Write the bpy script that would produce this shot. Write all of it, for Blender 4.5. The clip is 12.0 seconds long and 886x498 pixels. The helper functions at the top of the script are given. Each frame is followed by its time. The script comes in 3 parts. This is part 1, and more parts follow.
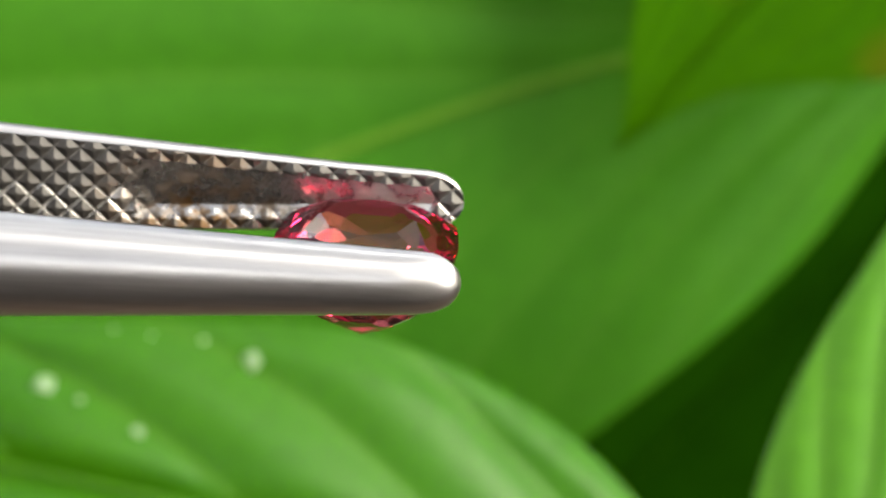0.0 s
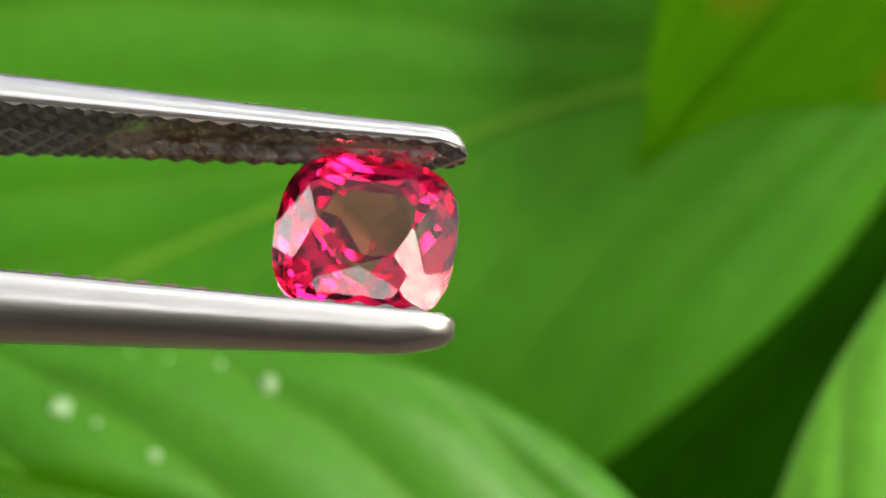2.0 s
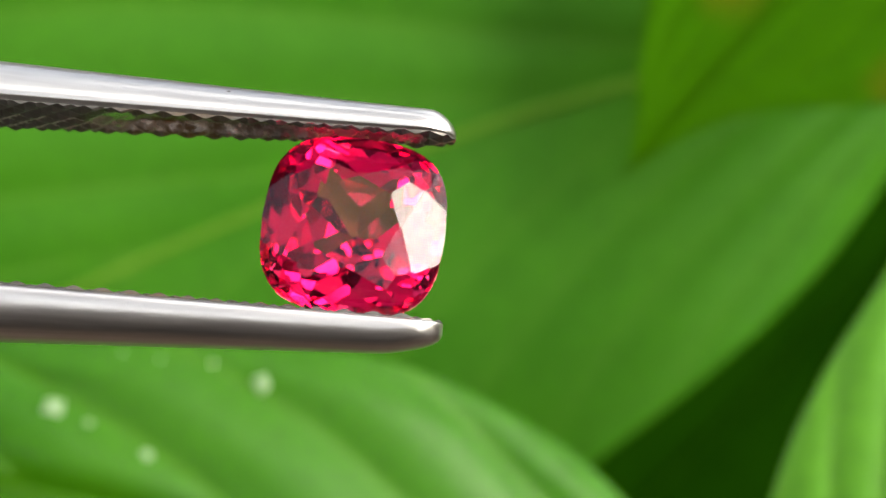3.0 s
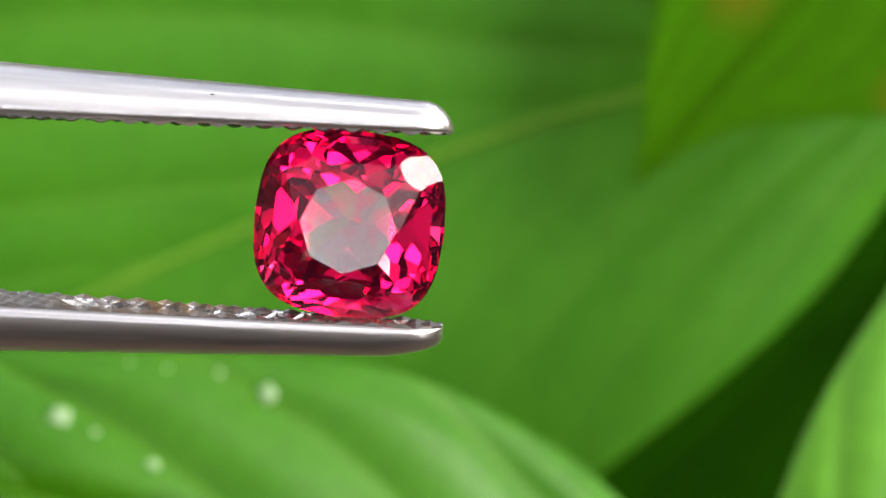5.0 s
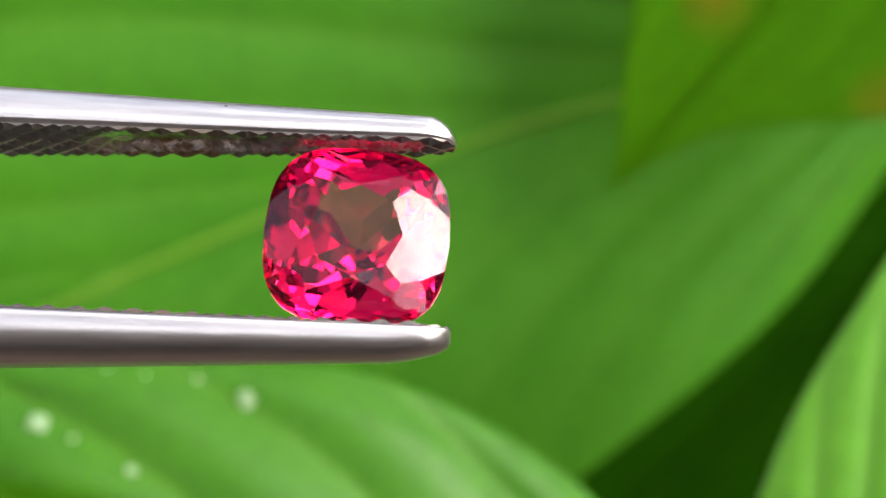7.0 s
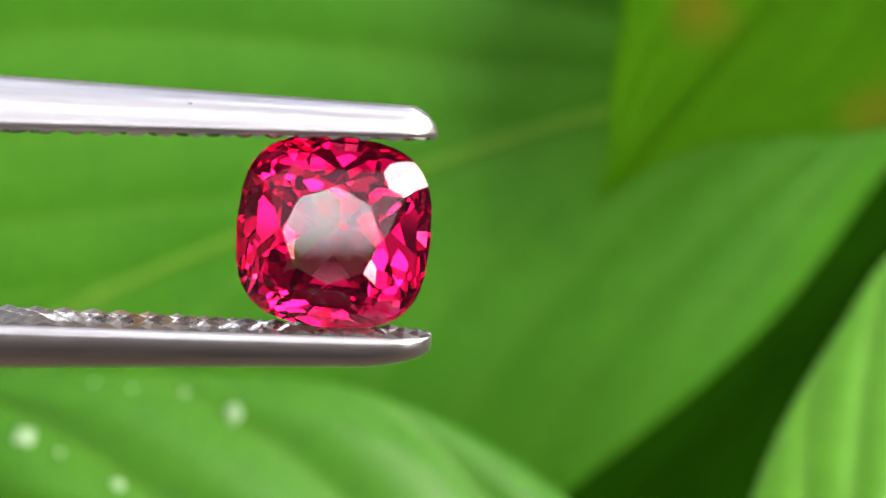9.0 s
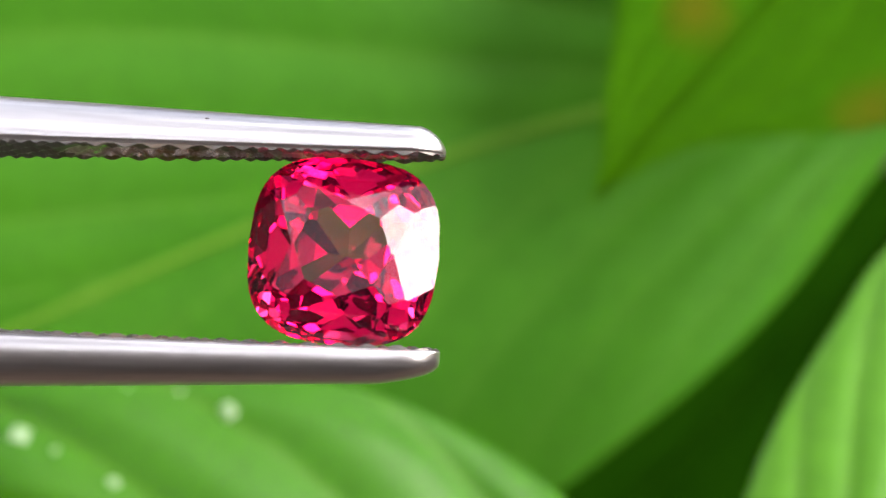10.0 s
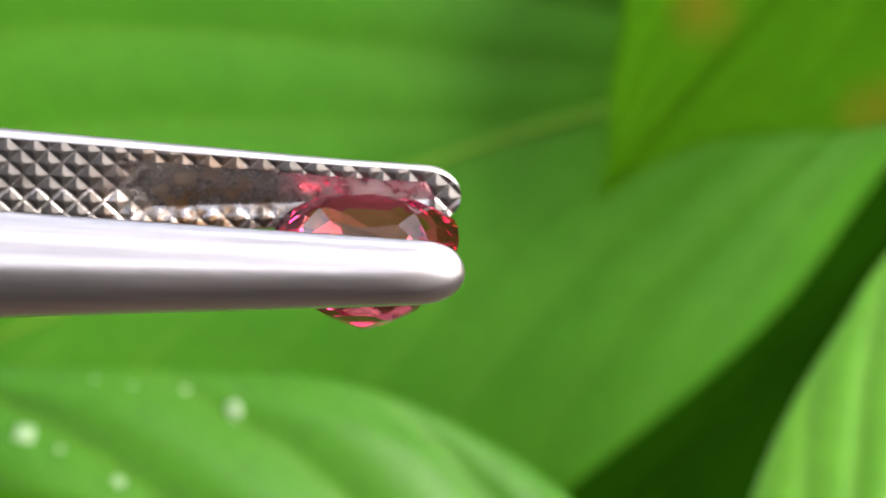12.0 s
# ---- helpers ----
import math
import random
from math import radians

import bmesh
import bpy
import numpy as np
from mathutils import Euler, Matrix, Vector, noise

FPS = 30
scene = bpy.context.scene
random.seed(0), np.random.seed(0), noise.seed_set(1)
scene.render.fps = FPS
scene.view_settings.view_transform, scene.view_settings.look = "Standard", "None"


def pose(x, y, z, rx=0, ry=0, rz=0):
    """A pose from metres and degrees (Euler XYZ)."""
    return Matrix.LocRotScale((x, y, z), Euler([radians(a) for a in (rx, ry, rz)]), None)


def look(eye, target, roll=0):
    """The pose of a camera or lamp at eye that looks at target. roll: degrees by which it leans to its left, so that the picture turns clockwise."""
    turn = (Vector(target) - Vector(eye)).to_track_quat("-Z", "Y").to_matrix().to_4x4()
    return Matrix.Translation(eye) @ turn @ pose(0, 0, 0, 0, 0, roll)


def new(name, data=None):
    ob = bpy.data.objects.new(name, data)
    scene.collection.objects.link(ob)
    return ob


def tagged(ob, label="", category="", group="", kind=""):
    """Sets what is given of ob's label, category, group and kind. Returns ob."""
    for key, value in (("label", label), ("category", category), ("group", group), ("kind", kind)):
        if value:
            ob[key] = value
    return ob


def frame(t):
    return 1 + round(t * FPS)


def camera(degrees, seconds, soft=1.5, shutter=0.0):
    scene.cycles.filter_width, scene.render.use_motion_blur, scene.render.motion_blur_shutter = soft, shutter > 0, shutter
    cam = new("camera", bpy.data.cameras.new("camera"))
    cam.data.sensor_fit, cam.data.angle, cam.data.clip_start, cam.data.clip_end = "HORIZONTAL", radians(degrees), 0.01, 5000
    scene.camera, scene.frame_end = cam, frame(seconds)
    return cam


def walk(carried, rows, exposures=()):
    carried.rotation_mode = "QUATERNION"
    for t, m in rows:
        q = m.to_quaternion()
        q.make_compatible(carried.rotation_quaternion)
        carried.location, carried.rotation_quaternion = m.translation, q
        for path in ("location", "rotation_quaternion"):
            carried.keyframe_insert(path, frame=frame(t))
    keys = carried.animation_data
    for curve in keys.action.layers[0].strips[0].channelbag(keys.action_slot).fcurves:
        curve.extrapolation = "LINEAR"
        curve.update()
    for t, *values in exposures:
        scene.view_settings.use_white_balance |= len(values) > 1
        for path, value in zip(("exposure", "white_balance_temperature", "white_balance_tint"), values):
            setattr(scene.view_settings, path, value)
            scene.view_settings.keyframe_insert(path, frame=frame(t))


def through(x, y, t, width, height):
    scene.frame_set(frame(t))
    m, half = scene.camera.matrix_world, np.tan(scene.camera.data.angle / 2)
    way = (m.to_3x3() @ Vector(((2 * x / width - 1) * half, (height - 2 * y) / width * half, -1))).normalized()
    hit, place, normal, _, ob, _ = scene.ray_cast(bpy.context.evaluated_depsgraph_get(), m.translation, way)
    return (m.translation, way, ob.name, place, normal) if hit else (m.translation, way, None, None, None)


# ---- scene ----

# ---------------------------------------------------------------- camera
MM = 0.001
cam = camera(28, 12.0, soft=1.3)
cam.data.dof.use_dof = True
cam.data.dof.focus_distance = 0.0565
cam.data.dof.aperture_fstop = 52.0
walk(cam, [
    (0.0, pose(0.000000, 0.000039, 0.449968, 48.587, 0.148, 0.057)),
    (0.2, pose(0.000000, 0.000053, 0.449955, 48.608, 0.108, 0.142)),
    (0.5, pose(0.000000, 0.000089, 0.449926, 48.776, 0.205, 0.206)),
    (0.8, pose(0.000000, 0.000053, 0.449956, 48.916, 0.160, 0.246)),
    (1.0, pose(0.000000, 0.000072, 0.449940, 48.870, 0.245, 0.185)),
    (1.2, pose(0.000000, 0.000062, 0.449948, 48.915, 0.280, 0.454)),
    (1.5, pose(0.000000, -0.000016, 0.450014, 49.053, 0.397, 0.510)),
    (1.8, pose(0.000000, 0.000032, 0.449973, 49.225, 0.434, 0.507)),
    (2.0, pose(0.000000, 0.000012, 0.449990, 49.360, 0.420, 0.550)),
    (2.2, pose(0.000000, 0.000049, 0.449959, 49.371, 0.410, 0.503)),
    (2.5, pose(0.000000, 0.000087, 0.449927, 49.398, 0.451, 0.476)),
    (2.8, pose(0.000000, 0.000051, 0.449957, 49.372, 0.502, 0.596)),
    (3.0, pose(0.000000, 0.000084, 0.449929, 49.335, 0.311, 0.322)),
    (3.2, pose(0.000000, 0.000187, 0.449843, 49.368, 0.226, 0.343)),
    (4.8, pose(0.000000, -0.000045, 0.450037, 49.937, 0.256, 0.214)),
    (5.0, pose(0.000000, -0.000048, 0.450040, 49.674, 0.331, 0.581)),
    (5.2, pose(0.000000, 0.000022, 0.449981, 49.976, 0.356, 0.468)),
    (5.5, pose(0.000000, 0.000001, 0.449999, 50.032, -0.084, 0.096)),
    (5.8, pose(0.000000, 0.000030, 0.449975, 49.858, 0.227, 0.321)),
    (6.0, pose(0.000000, -0.000026, 0.450022, 49.661, -0.018, 0.127)),
    (6.2, pose(0.000000, -0.000004, 0.450003, 50.082, -0.062, -0.105)),
    (6.5, pose(0.000000, 0.000083, 0.449930, 49.844, -0.010, -0.140)),
    (6.7, pose(0.000000, -0.000046, 0.450039, 49.830, -0.000, -0.064)),
    (8.3, pose(0.000000, -0.000034, 0.450029, 50.186, -0.099, -0.136)),
    (8.5, pose(0.000000, -0.000061, 0.450051, 50.416, -0.161, -0.243)),
    (8.8, pose(0.000000, -0.000008, 0.450007, 50.323, -0.221, -0.255)),
    (9.0, pose(0.000000, -0.000079, 0.450066, 50.277, -0.258, -0.370)),
    (9.2, pose(0.000000, 0.000006, 0.449995, 50.074, -0.329, -0.375)),
    (9.5, pose(0.000000, -0.000107, 0.450090, 50.046, -0.399, -0.457)),
    (9.8, pose(0.000000, -0.000011, 0.450009, 50.105, -0.353, -0.401)),
    (10.0, pose(0.000000, -0.000137, 0.450115, 50.214, -0.377, -0.481)),
    (10.2, pose(0.000000, -0.000019, 0.450016, 50.189, -0.357, -0.413)),
    (10.5, pose(0.000000, -0.000129, 0.450108, 50.109, -0.253, -0.377)),
    (10.8, pose(0.000000, -0.000001, 0.450001, 50.077, -0.144, -0.172)),
    (11.0, pose(0.000000, -0.000077, 0.450065, 50.159, -0.216, -0.313)),
    (11.2, pose(0.000000, -0.000008, 0.450007, 50.259, -0.294, -0.357)),
    (11.5, pose(0.000000, -0.000110, 0.450092, 50.307, -0.251, -0.341)),
    (11.8, pose(0.000000, -0.000009, 0.450008, 50.245, -0.205, -0.240)),
    (12.0, pose(0.000000, -0.000033, 0.450028, 50.177, -0.258, -0.345)),
], exposures=[(0.0, 1.02, 6850, 1), (1.5, 0.98, 6900, -1), (5.5, 1.12, 6550, 8), (9.5, 1.23, 6480, 10), (12.0, 1.32, 6430, 12)])

# ---------------------------------------------------------------- light
world = bpy.data.worlds.new("sky")
scene.world = world
world.use_nodes = True
wn = world.node_tree.nodes
wl = world.node_tree.links
sky = wn.new("ShaderNodeTexSky")
sky.sky_type = "NISHITA"
sky.sun_disc = False
SUN_ELEVATION, SUN_AZIMUTH = radians(39), radians(110)
sky.sun_elevation = SUN_ELEVATION
sky.sun_rotation = SUN_AZIMUTH
sky.air_density = 0.5
sky.ozone_density = 0.4
sky.dust_density = 4.0
bg = wn["Background"]
bg.inputs["Strength"].default_value = 0.12
# broken white cloud over the blue
coord = wn.new("ShaderNodeTexCoord")
cloud = wn.new("ShaderNodeTexNoise")
cloud.inputs["Scale"].default_value = 3.2
cloud.inputs["Detail"].default_value = 5.0
drift = wn.new("ShaderNodeVectorMath")
drift.inputs[1].default_value = (-3.22, 2.82, 5.36)
wl.new(coord.outputs["Generated"], drift.inputs[0])
wl.new(drift.outputs["Vector"], cloud.inputs["Vector"])
cover = wn.new("ShaderNodeValToRGB")
cover.color_ramp.elements[0].position = 0.57
cover.color_ramp.elements[0].color = (0.044, 0.044, 0.047, 1)   # thin haze everywhere
cover.color_ramp.elements[1].position = 0.68
# the cloud thickens towards the horizon
height = wn.new("ShaderNodeSeparateXYZ")
wl.new(coord.outputs["Generated"], height.inputs["Vector"])
low = wn.new("ShaderNodeMapRange")
low.inputs["From Min"].default_value = 0.05
low.inputs["From Max"].default_value = 0.75
low.inputs["To Min"].default_value = 0.13
low.inputs["To Max"].default_value = -0.03
wl.new(height.outputs["Z"], low.inputs["Value"])
thick = wn.new("ShaderNodeMath")
wl.new(cloud.outputs["Fac"], thick.inputs[0])
wl.new(low.outputs["Result"], thick.inputs[1])
wl.new(thick.outputs["Value"], cover.inputs["Fac"])
wmix = wn.new("ShaderNodeMix")
wmix.data_type = "RGBA"
wmix.inputs["B"].default_value = (48.0, 48.0, 50.5, 1)
wl.new(cover.outputs["Color"], wmix.inputs["Factor"])
wl.new(sky.outputs["Color"], wmix.inputs["A"])
wl.new(wmix.outputs["Result"], bg.inputs["Color"])

sun = new("sun", bpy.data.lights.new("sun", "SUN"))
sun.data.energy = 3.1
sun.data.angle = radians(45)
sun.data.color = (1.0, 0.94, 0.82)
sun_from = Vector((math.sin(SUN_AZIMUTH) * math.cos(SUN_ELEVATION),
                   math.cos(SUN_AZIMUTH) * math.cos(SUN_ELEVATION), math.sin(SUN_ELEVATION)))
sun.matrix_world = look(sun_from * 2.0, (0, 0, 0))


# ---------------------------------------------------------------- materials
# the plant's slope: x across, y away, z up along the slope; the leaves lie on it
SLOPE = Matrix.Translation((0, 0, 0.45)) @ Matrix.Rotation(radians(-40), 4, "X")
SPREAD = math.tan(radians(14)) / 784


def spot(u, v, depth):
    """A place on the slope, from its bearing across and up and its depth in millimetres."""
    d = depth * MM
    return SLOPE @ Vector(((u - 784) * SPREAD * d, d, (441 - v) * SPREAD * d))


def material(name):
    m = bpy.data.materials.new(name)
    m.use_nodes = True
    return m, m.node_tree.nodes, m.node_tree.links, m.node_tree.nodes["Principled BSDF"]


def noise_node(n, l, vec, scale, detail=4.0, rough=0.55):
    t = n.new("ShaderNodeTexNoise")
    t.inputs["Scale"].default_value = scale
    t.inputs["Detail"].default_value = detail
    t.inputs["Roughness"].default_value = rough
    l.new(vec, t.inputs["Vector"])
    return t


def ramp(n, l, fac, stops):
    r = n.new("ShaderNodeValToRGB")
    e = r.color_ramp.elements
    while len(e) < len(stops):
        e.new(0.5)
    for el, (p, c) in zip(e, stops):
        el.position = p
        el.color = (*c, 1) if len(c) == 3 else c
    l.new(fac, r.inputs["Fac"])
    return r


def mix(n, l, fac, a, b, mode="MIX"):
    m = n.new("ShaderNodeMix")
    m.data_type = "RGBA"
    m.blend_type = mode
    for key, v in (("Factor", fac), ("A", a), ("B", b)):
        if isinstance(v, (tuple, float)):
            m.inputs[key].default_value = (*v, 1) if isinstance(v, tuple) else v
        else:
            l.new(v, m.inputs[key])
    return m.outputs["Result"]


def bump(n, l, bsdf, height, strength, distance):
    b = n.new("ShaderNodeBump")
    b.inputs["Strength"].default_value = strength
    b.inputs["Distance"].default_value = distance
    l.new(height, b.inputs["Height"])
    l.new(b.outputs["Normal"], bsdf.inputs["Normal"])
    return b


def leaf_material(name, deep, fresh, vein, rough=0.48, through=0.35, gloss=0.07, stains=0):
    """A living leaf: blotched green, paler along the veins, letting some light through."""
    m, n, l, p = material(name)
    tc = n.new("ShaderNodeTexCoord")
    uv = n.new("ShaderNodeUVMap")
    uv.uv_map = "venation"
    sep = n.new("ShaderNodeSeparateXYZ")
    l.new(uv.outputs["UV"], sep.inputs["Vector"])
    broad = noise_node(n, l, tc.outputs["Object"], 45, 3)
    fine = noise_node(n, l, tc.outputs["Object"], 900, 4)
    base = mix(n, l, ramp(n, l, broad.outputs["Fac"], [(0.3, (0, 0, 0)), (0.7, (1, 1, 1))]).outputs["Color"], deep, fresh)
    base = mix(n, l, 0.25, base, ramp(n, l, fine.outputs["Fac"], [(0.3, (0.35, 0.35, 0.35)), (0.7, (0.75, 0.75, 0.75))]).outputs["Color"], "OVERLAY")
    lines = ramp(n, l, sep.outputs["X"], [(0.0, (1, 1, 1)), (0.10, (0.25, 0.25, 0.25)), (0.30, (0, 0, 0))])
    base = mix(n, l, lines.outputs["Color"], base, vein)
    for k in range(stains):
        # a rusty blotch, set on the blade by stain_leaf()
        far = n.new("ShaderNodeVectorMath")
        far.name = "blotch_%d" % k
        far.operation = "DISTANCE"
        l.new(tc.outputs["Object"], far.inputs[0])
        ragged = n.new("ShaderNodeMath")
        ragged.operation = "MULTIPLY_ADD"
        l.new(noise_node(n, l, tc.outputs["Object"], 500, 3).outputs["Fac"], ragged.inputs[0])
        ragged.inputs[1].default_value = 0.0024
        l.new(far.outputs["Value"], ragged.inputs[2])
        ring = ramp(n, l, ragged.outputs["Value"], [(0.0008, (0.75, 0.75, 0.75)), (0.0034, (0, 0, 0))])
        base = mix(n, l, ring.outputs["Color"], base, (0.20, 0.11, 0.008))
    l.new(base, p.inputs["Base Color"])
    wax = noise_node(n, l, tc.outputs["Object"], 110, 3, 0.6)
    l.new(ramp(n, l, wax.outputs["Fac"], [(0.3, (rough * 0.8,) * 3), (0.7, (min(1, rough * 1.25),) * 3)]).outputs["Color"], p.inputs["Roughness"])
    p.inputs["Specular IOR Level"].default_value = gloss
    bump(n, l, p, fine.outputs["Fac"], 0.25, 0.0002)
    tr = n.new("ShaderNodeBsdfTranslucent")
    l.new(mix(n, l, 0.5, base, fresh), tr.inputs["Color"])
    ms = n.new("ShaderNodeMixShader")
    ms.inputs["Fac"].default_value = through
    l.new(p.outputs["BSDF"], ms.inputs[1])
    l.new(tr.outputs["BSDF"], ms.inputs[2])
    l.new(ms.outputs["Shader"], n["Material Output"].inputs["Surface"])
    return m


LEAF_MID = leaf_material("leaf_mid_green", (0.029, 0.126, 0.004), (0.050, 0.179, 0.008), (0.068, 0.197, 0.014), rough=0.46, gloss=0.12)
LEAF_FRESH = leaf_material("leaf_fresh_green", (0.028, 0.126, 0.001), (0.047, 0.170, 0.002), (0.056, 0.18, 0.004), rough=0.38, gloss=0.37)
LEAF_PALE = leaf_material("leaf_pale_green", (0.072, 0.235, 0.009), (0.105, 0.295, 0.014), (0.12, 0.31, 0.022), rough=0.40, gloss=0.42)
LEAF_RIB = leaf_material("pale_midrib", (0.092, 0.222, 0.018), (0.115, 0.255, 0.022), (0.115, 0.255, 0.022))
LEAF_YOUNG = leaf_material("leaf_young_green", (0.035, 0.136, 0.0006), (0.052, 0.171, 0.0008), (0.058, 0.180, 0.001), rough=0.55, gloss=0.05, stains=2)
# near-black green holds the deep shade between the leaves
LEAF_SHADE = leaf_material("leaf_shade_green", (0.0035, 0.018, 0.0004), (0.006, 0.028, 0.0006), (0.007, 0.030, 0.0007), rough=0.6, through=0.06, gloss=0.0)


def stem_material():
    m, n, l, p = material("green_stem")
    tc = n.new("ShaderNodeTexCoord")
    a = noise_node(n, l, tc.outputs["Object"], 160)
    l.new(ramp(n, l, a.outputs["Fac"], [(0.3, (0.07, 0.13, 0.02)), (0.7, (0.13, 0.19, 0.04))]).outputs["Color"], p.inputs["Base Color"])
    p.inputs["Roughness"].default_value = 0.55
    return m


STEM = stem_material()


def soil_material():
    m, n, l, p = material("damp_soil")
    tc = n.new("ShaderNodeTexCoord")
    a = noise_node(n, l, tc.outputs["Object"], 30, 8)
    b = noise_node(n, l, tc.outputs["Object"], 2.0, 4)
    c = mix(n, l, b.outputs["Fac"], (0.045, 0.030, 0.018), (0.075, 0.048, 0.032))
    l.new(mix(n, l, a.outputs["Fac"], c, (0.035, 0.022, 0.015)), p.inputs["Base Color"])
    p.inputs["Roughness"].default_value = 0.9
    bump(n, l, p, a.outputs["Fac"], 0.8, 0.01)
    return m


SOIL = soil_material()


def steel_material(name, base, rough, stained=False, metal=1.0):
    """Satin stainless steel, finely brushed along its length."""
    m, n, l, p = material(name)
    tc = n.new("ShaderNodeTexCoord")
    mp = n.new("ShaderNodeMapping")
    mp.inputs["Scale"].default_value = (0.06, 1, 1)
    l.new(tc.outputs["Object"], mp.inputs["Vector"])
    brush = noise_node(n, l, mp.outputs["Vector"], 9000, 3)
    blot = noise_node(n, l, mp.outputs["Vector"], 1800, 2, 0.5)
    col = mix(n, l, ramp(n, l, blot.outputs["Fac"], [(0.35, (0.0, 0.0, 0.0)), (0.65, (1, 1, 1))]).outputs["Color"], tuple(v * 0.93 for v in base), base)
    if stained:
        big = noise_node(n, l, tc.outputs["Object"], 1500, 6, 0.7)
        # black grime gathers half way down the jaw, a rust spot farther back
        for along, across, reach, low, tint in ((-3.7, -0.1, 1.9, 0.42, (0.035, 0.03, 0.027)), (-6.15, 0.25, 0.55, 0.38, (0.17, 0.085, 0.025)),
                                                (-10.5, 0.0, 2.5, 0.52, (0.06, 0.052, 0.045))):
            away = n.new("ShaderNodeVectorMath")
            away.operation = "DISTANCE"
            flat = n.new("ShaderNodeVectorMath")
            flat.operation = "MULTIPLY"
            flat.inputs[1].default_value = (1, 1.5, 0)
            l.new(tc.outputs["Object"], flat.inputs[0])
            l.new(flat.outputs["Vector"], away.inputs[0])
            away.inputs[1].default_value = (along * MM, across * MM * 1.5, 0)
            near = ramp(n, l, away.outputs["Value"], [(0.0, (1, 1, 1)), (reach * MM, (0, 0, 0))])
            bit = ramp(n, l, big.outputs["Fac"], [(low, (0, 0, 0)), (low + 0.16, (1, 1, 1))])
            col = mix(n, l, mix(n, l, 1.0, near.outputs["Color"], bit.outputs["Color"], "MULTIPLY"), col, tint)
        l.new(ramp(n, l, big.outputs["Fac"], [(0.45, (rough, rough, rough)), (0.6, (0.5, 0.5, 0.5))]).outputs["Color"], p.inputs["Roughness"])
    else:
        l.new(ramp(n, l, blot.outputs["Fac"], [(0.3, (rough * 0.95,) * 3), (0.7, (rough * 1.1,) * 3)]).outputs["Color"], p.inputs["Roughness"])
    draw = n.new("ShaderNodeMapping")
    draw.inputs["Scale"].default_value = (0.02, 1, 1)
    l.new(tc.outputs["Object"], draw.inputs["Vector"])
    lines = noise_node(n, l, draw.outputs["Vector"], 5200, 2)
    grain = ramp(n, l, lines.outputs["Fac"], [(0.35, (0.90, 0.89, 0.89)), (0.62, (1, 1, 1))])
    col = mix(n, l, 1.0, col, grain.outputs["Color"], "MULTIPLY")
    l.new(col, p.inputs["Base Color"])
    p.inputs["Metallic"].default_value = metal
    if stained:
        bump(n, l, p, brush.outputs["Fac"], 0.05, 0.00001)
    return m


STEEL = steel_material("satin_steel", (0.67, 0.63, 0.615), 0.31)
STEEL_CHANNEL = steel_material("worn_polished_steel", (0.66, 0.63, 0.61), 0.26, True)
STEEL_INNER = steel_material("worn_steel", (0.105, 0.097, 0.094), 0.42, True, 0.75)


def gem_material():
    m, n, l, p = material("red_gemstone")
    n.remove(p)
    r = n.new("ShaderNodeBsdfRefraction")
    r.inputs["Color"].default_value = (0.95, 0.43, 0.46, 1)
    r.inputs["Roughness"].default_value = 0.015
    r.inputs["IOR"].default_value = 1.72
    g = n.new("ShaderNodeBsdfGlossy")
    g.inputs["Roughness"].default_value = 0.0
    f = n.new("ShaderNodeFresnel")
    f.inputs["IOR"].default_value = 1.72
    ms = n.new("ShaderNodeMixShader")
    # the polish mirrors plainly; the total mirror inside takes the stone's colour
    l.new(ramp(n, l, f.outputs["Fac"], [(0.80, (0.64, 0.62, 0.63)), (0.98, (0.83, 0.12, 0.49))]).outputs["Color"], g.inputs["Color"])
    l.new(f.outputs["Fac"], ms.inputs["Fac"])
    l.new(r.outputs["BSDF"], ms.inputs[1])
    l.new(g.outputs["BSDF"], ms.inputs[2])
    # fine silk in the stone scatters a little of the light
    silk = n.new("ShaderNodeBsdfTranslucent")
    silk.inputs["Color"].default_value = (0.70, 0.02, 0.22, 1)
    haze = n.new("ShaderNodeBsdfDiffuse")
    haze.inputs["Color"].default_value = (0.70, 0.02, 0.22, 1)
    body = n.new("ShaderNodeMixShader")
    l.new(silk.outputs["BSDF"], body.inputs[1])
    l.new(haze.outputs["BSDF"], body.inputs[2])
    whole = n.new("ShaderNodeMixShader")
    whole.inputs["Fac"].default_value = 0.015
    l.new(ms.outputs["Shader"], whole.inputs[1])
    l.new(body.outputs["Shader"], whole.inputs[2])
    l.new(whole.outputs["Shader"], n["Material Output"].inputs["Surface"])
    return m


GEM = gem_material()


def dew_material():
    m, n, l, p = material("drop_glint_pale")
    # the drop's white glint is put into a pale, half-opaque body colour
    p.inputs["Base Color"].default_value = (0.29, 0.43, 0.23, 1)
    p.inputs["Transmission Weight"].default_value = 0.45
    p.inputs["IOR"].default_value = 1.33
    p.inputs["Roughness"].default_value = 0.34
    return m


DEW = dew_material()


# ---------------------------------------------------------------- helpers
def part(name, bm, mat, parent=None, label="", smooth=True):
    me = bpy.data.meshes.new(name)
    bm.to_mesh(me)
    bm.free()
    me.materials.append(mat)
    if smooth:
        for f in me.polygons:
            f.use_smooth = True
    ob = new(name, me)
    ob.parent = parent
    if label:
        tagged(ob, label)
    return ob


def bezier(p, t):
    a, b, c, d = p
    s = 1 - t
    return a * s ** 3 + b * 3 * s * s * t + c * 3 * s * t * t + d * t ** 3


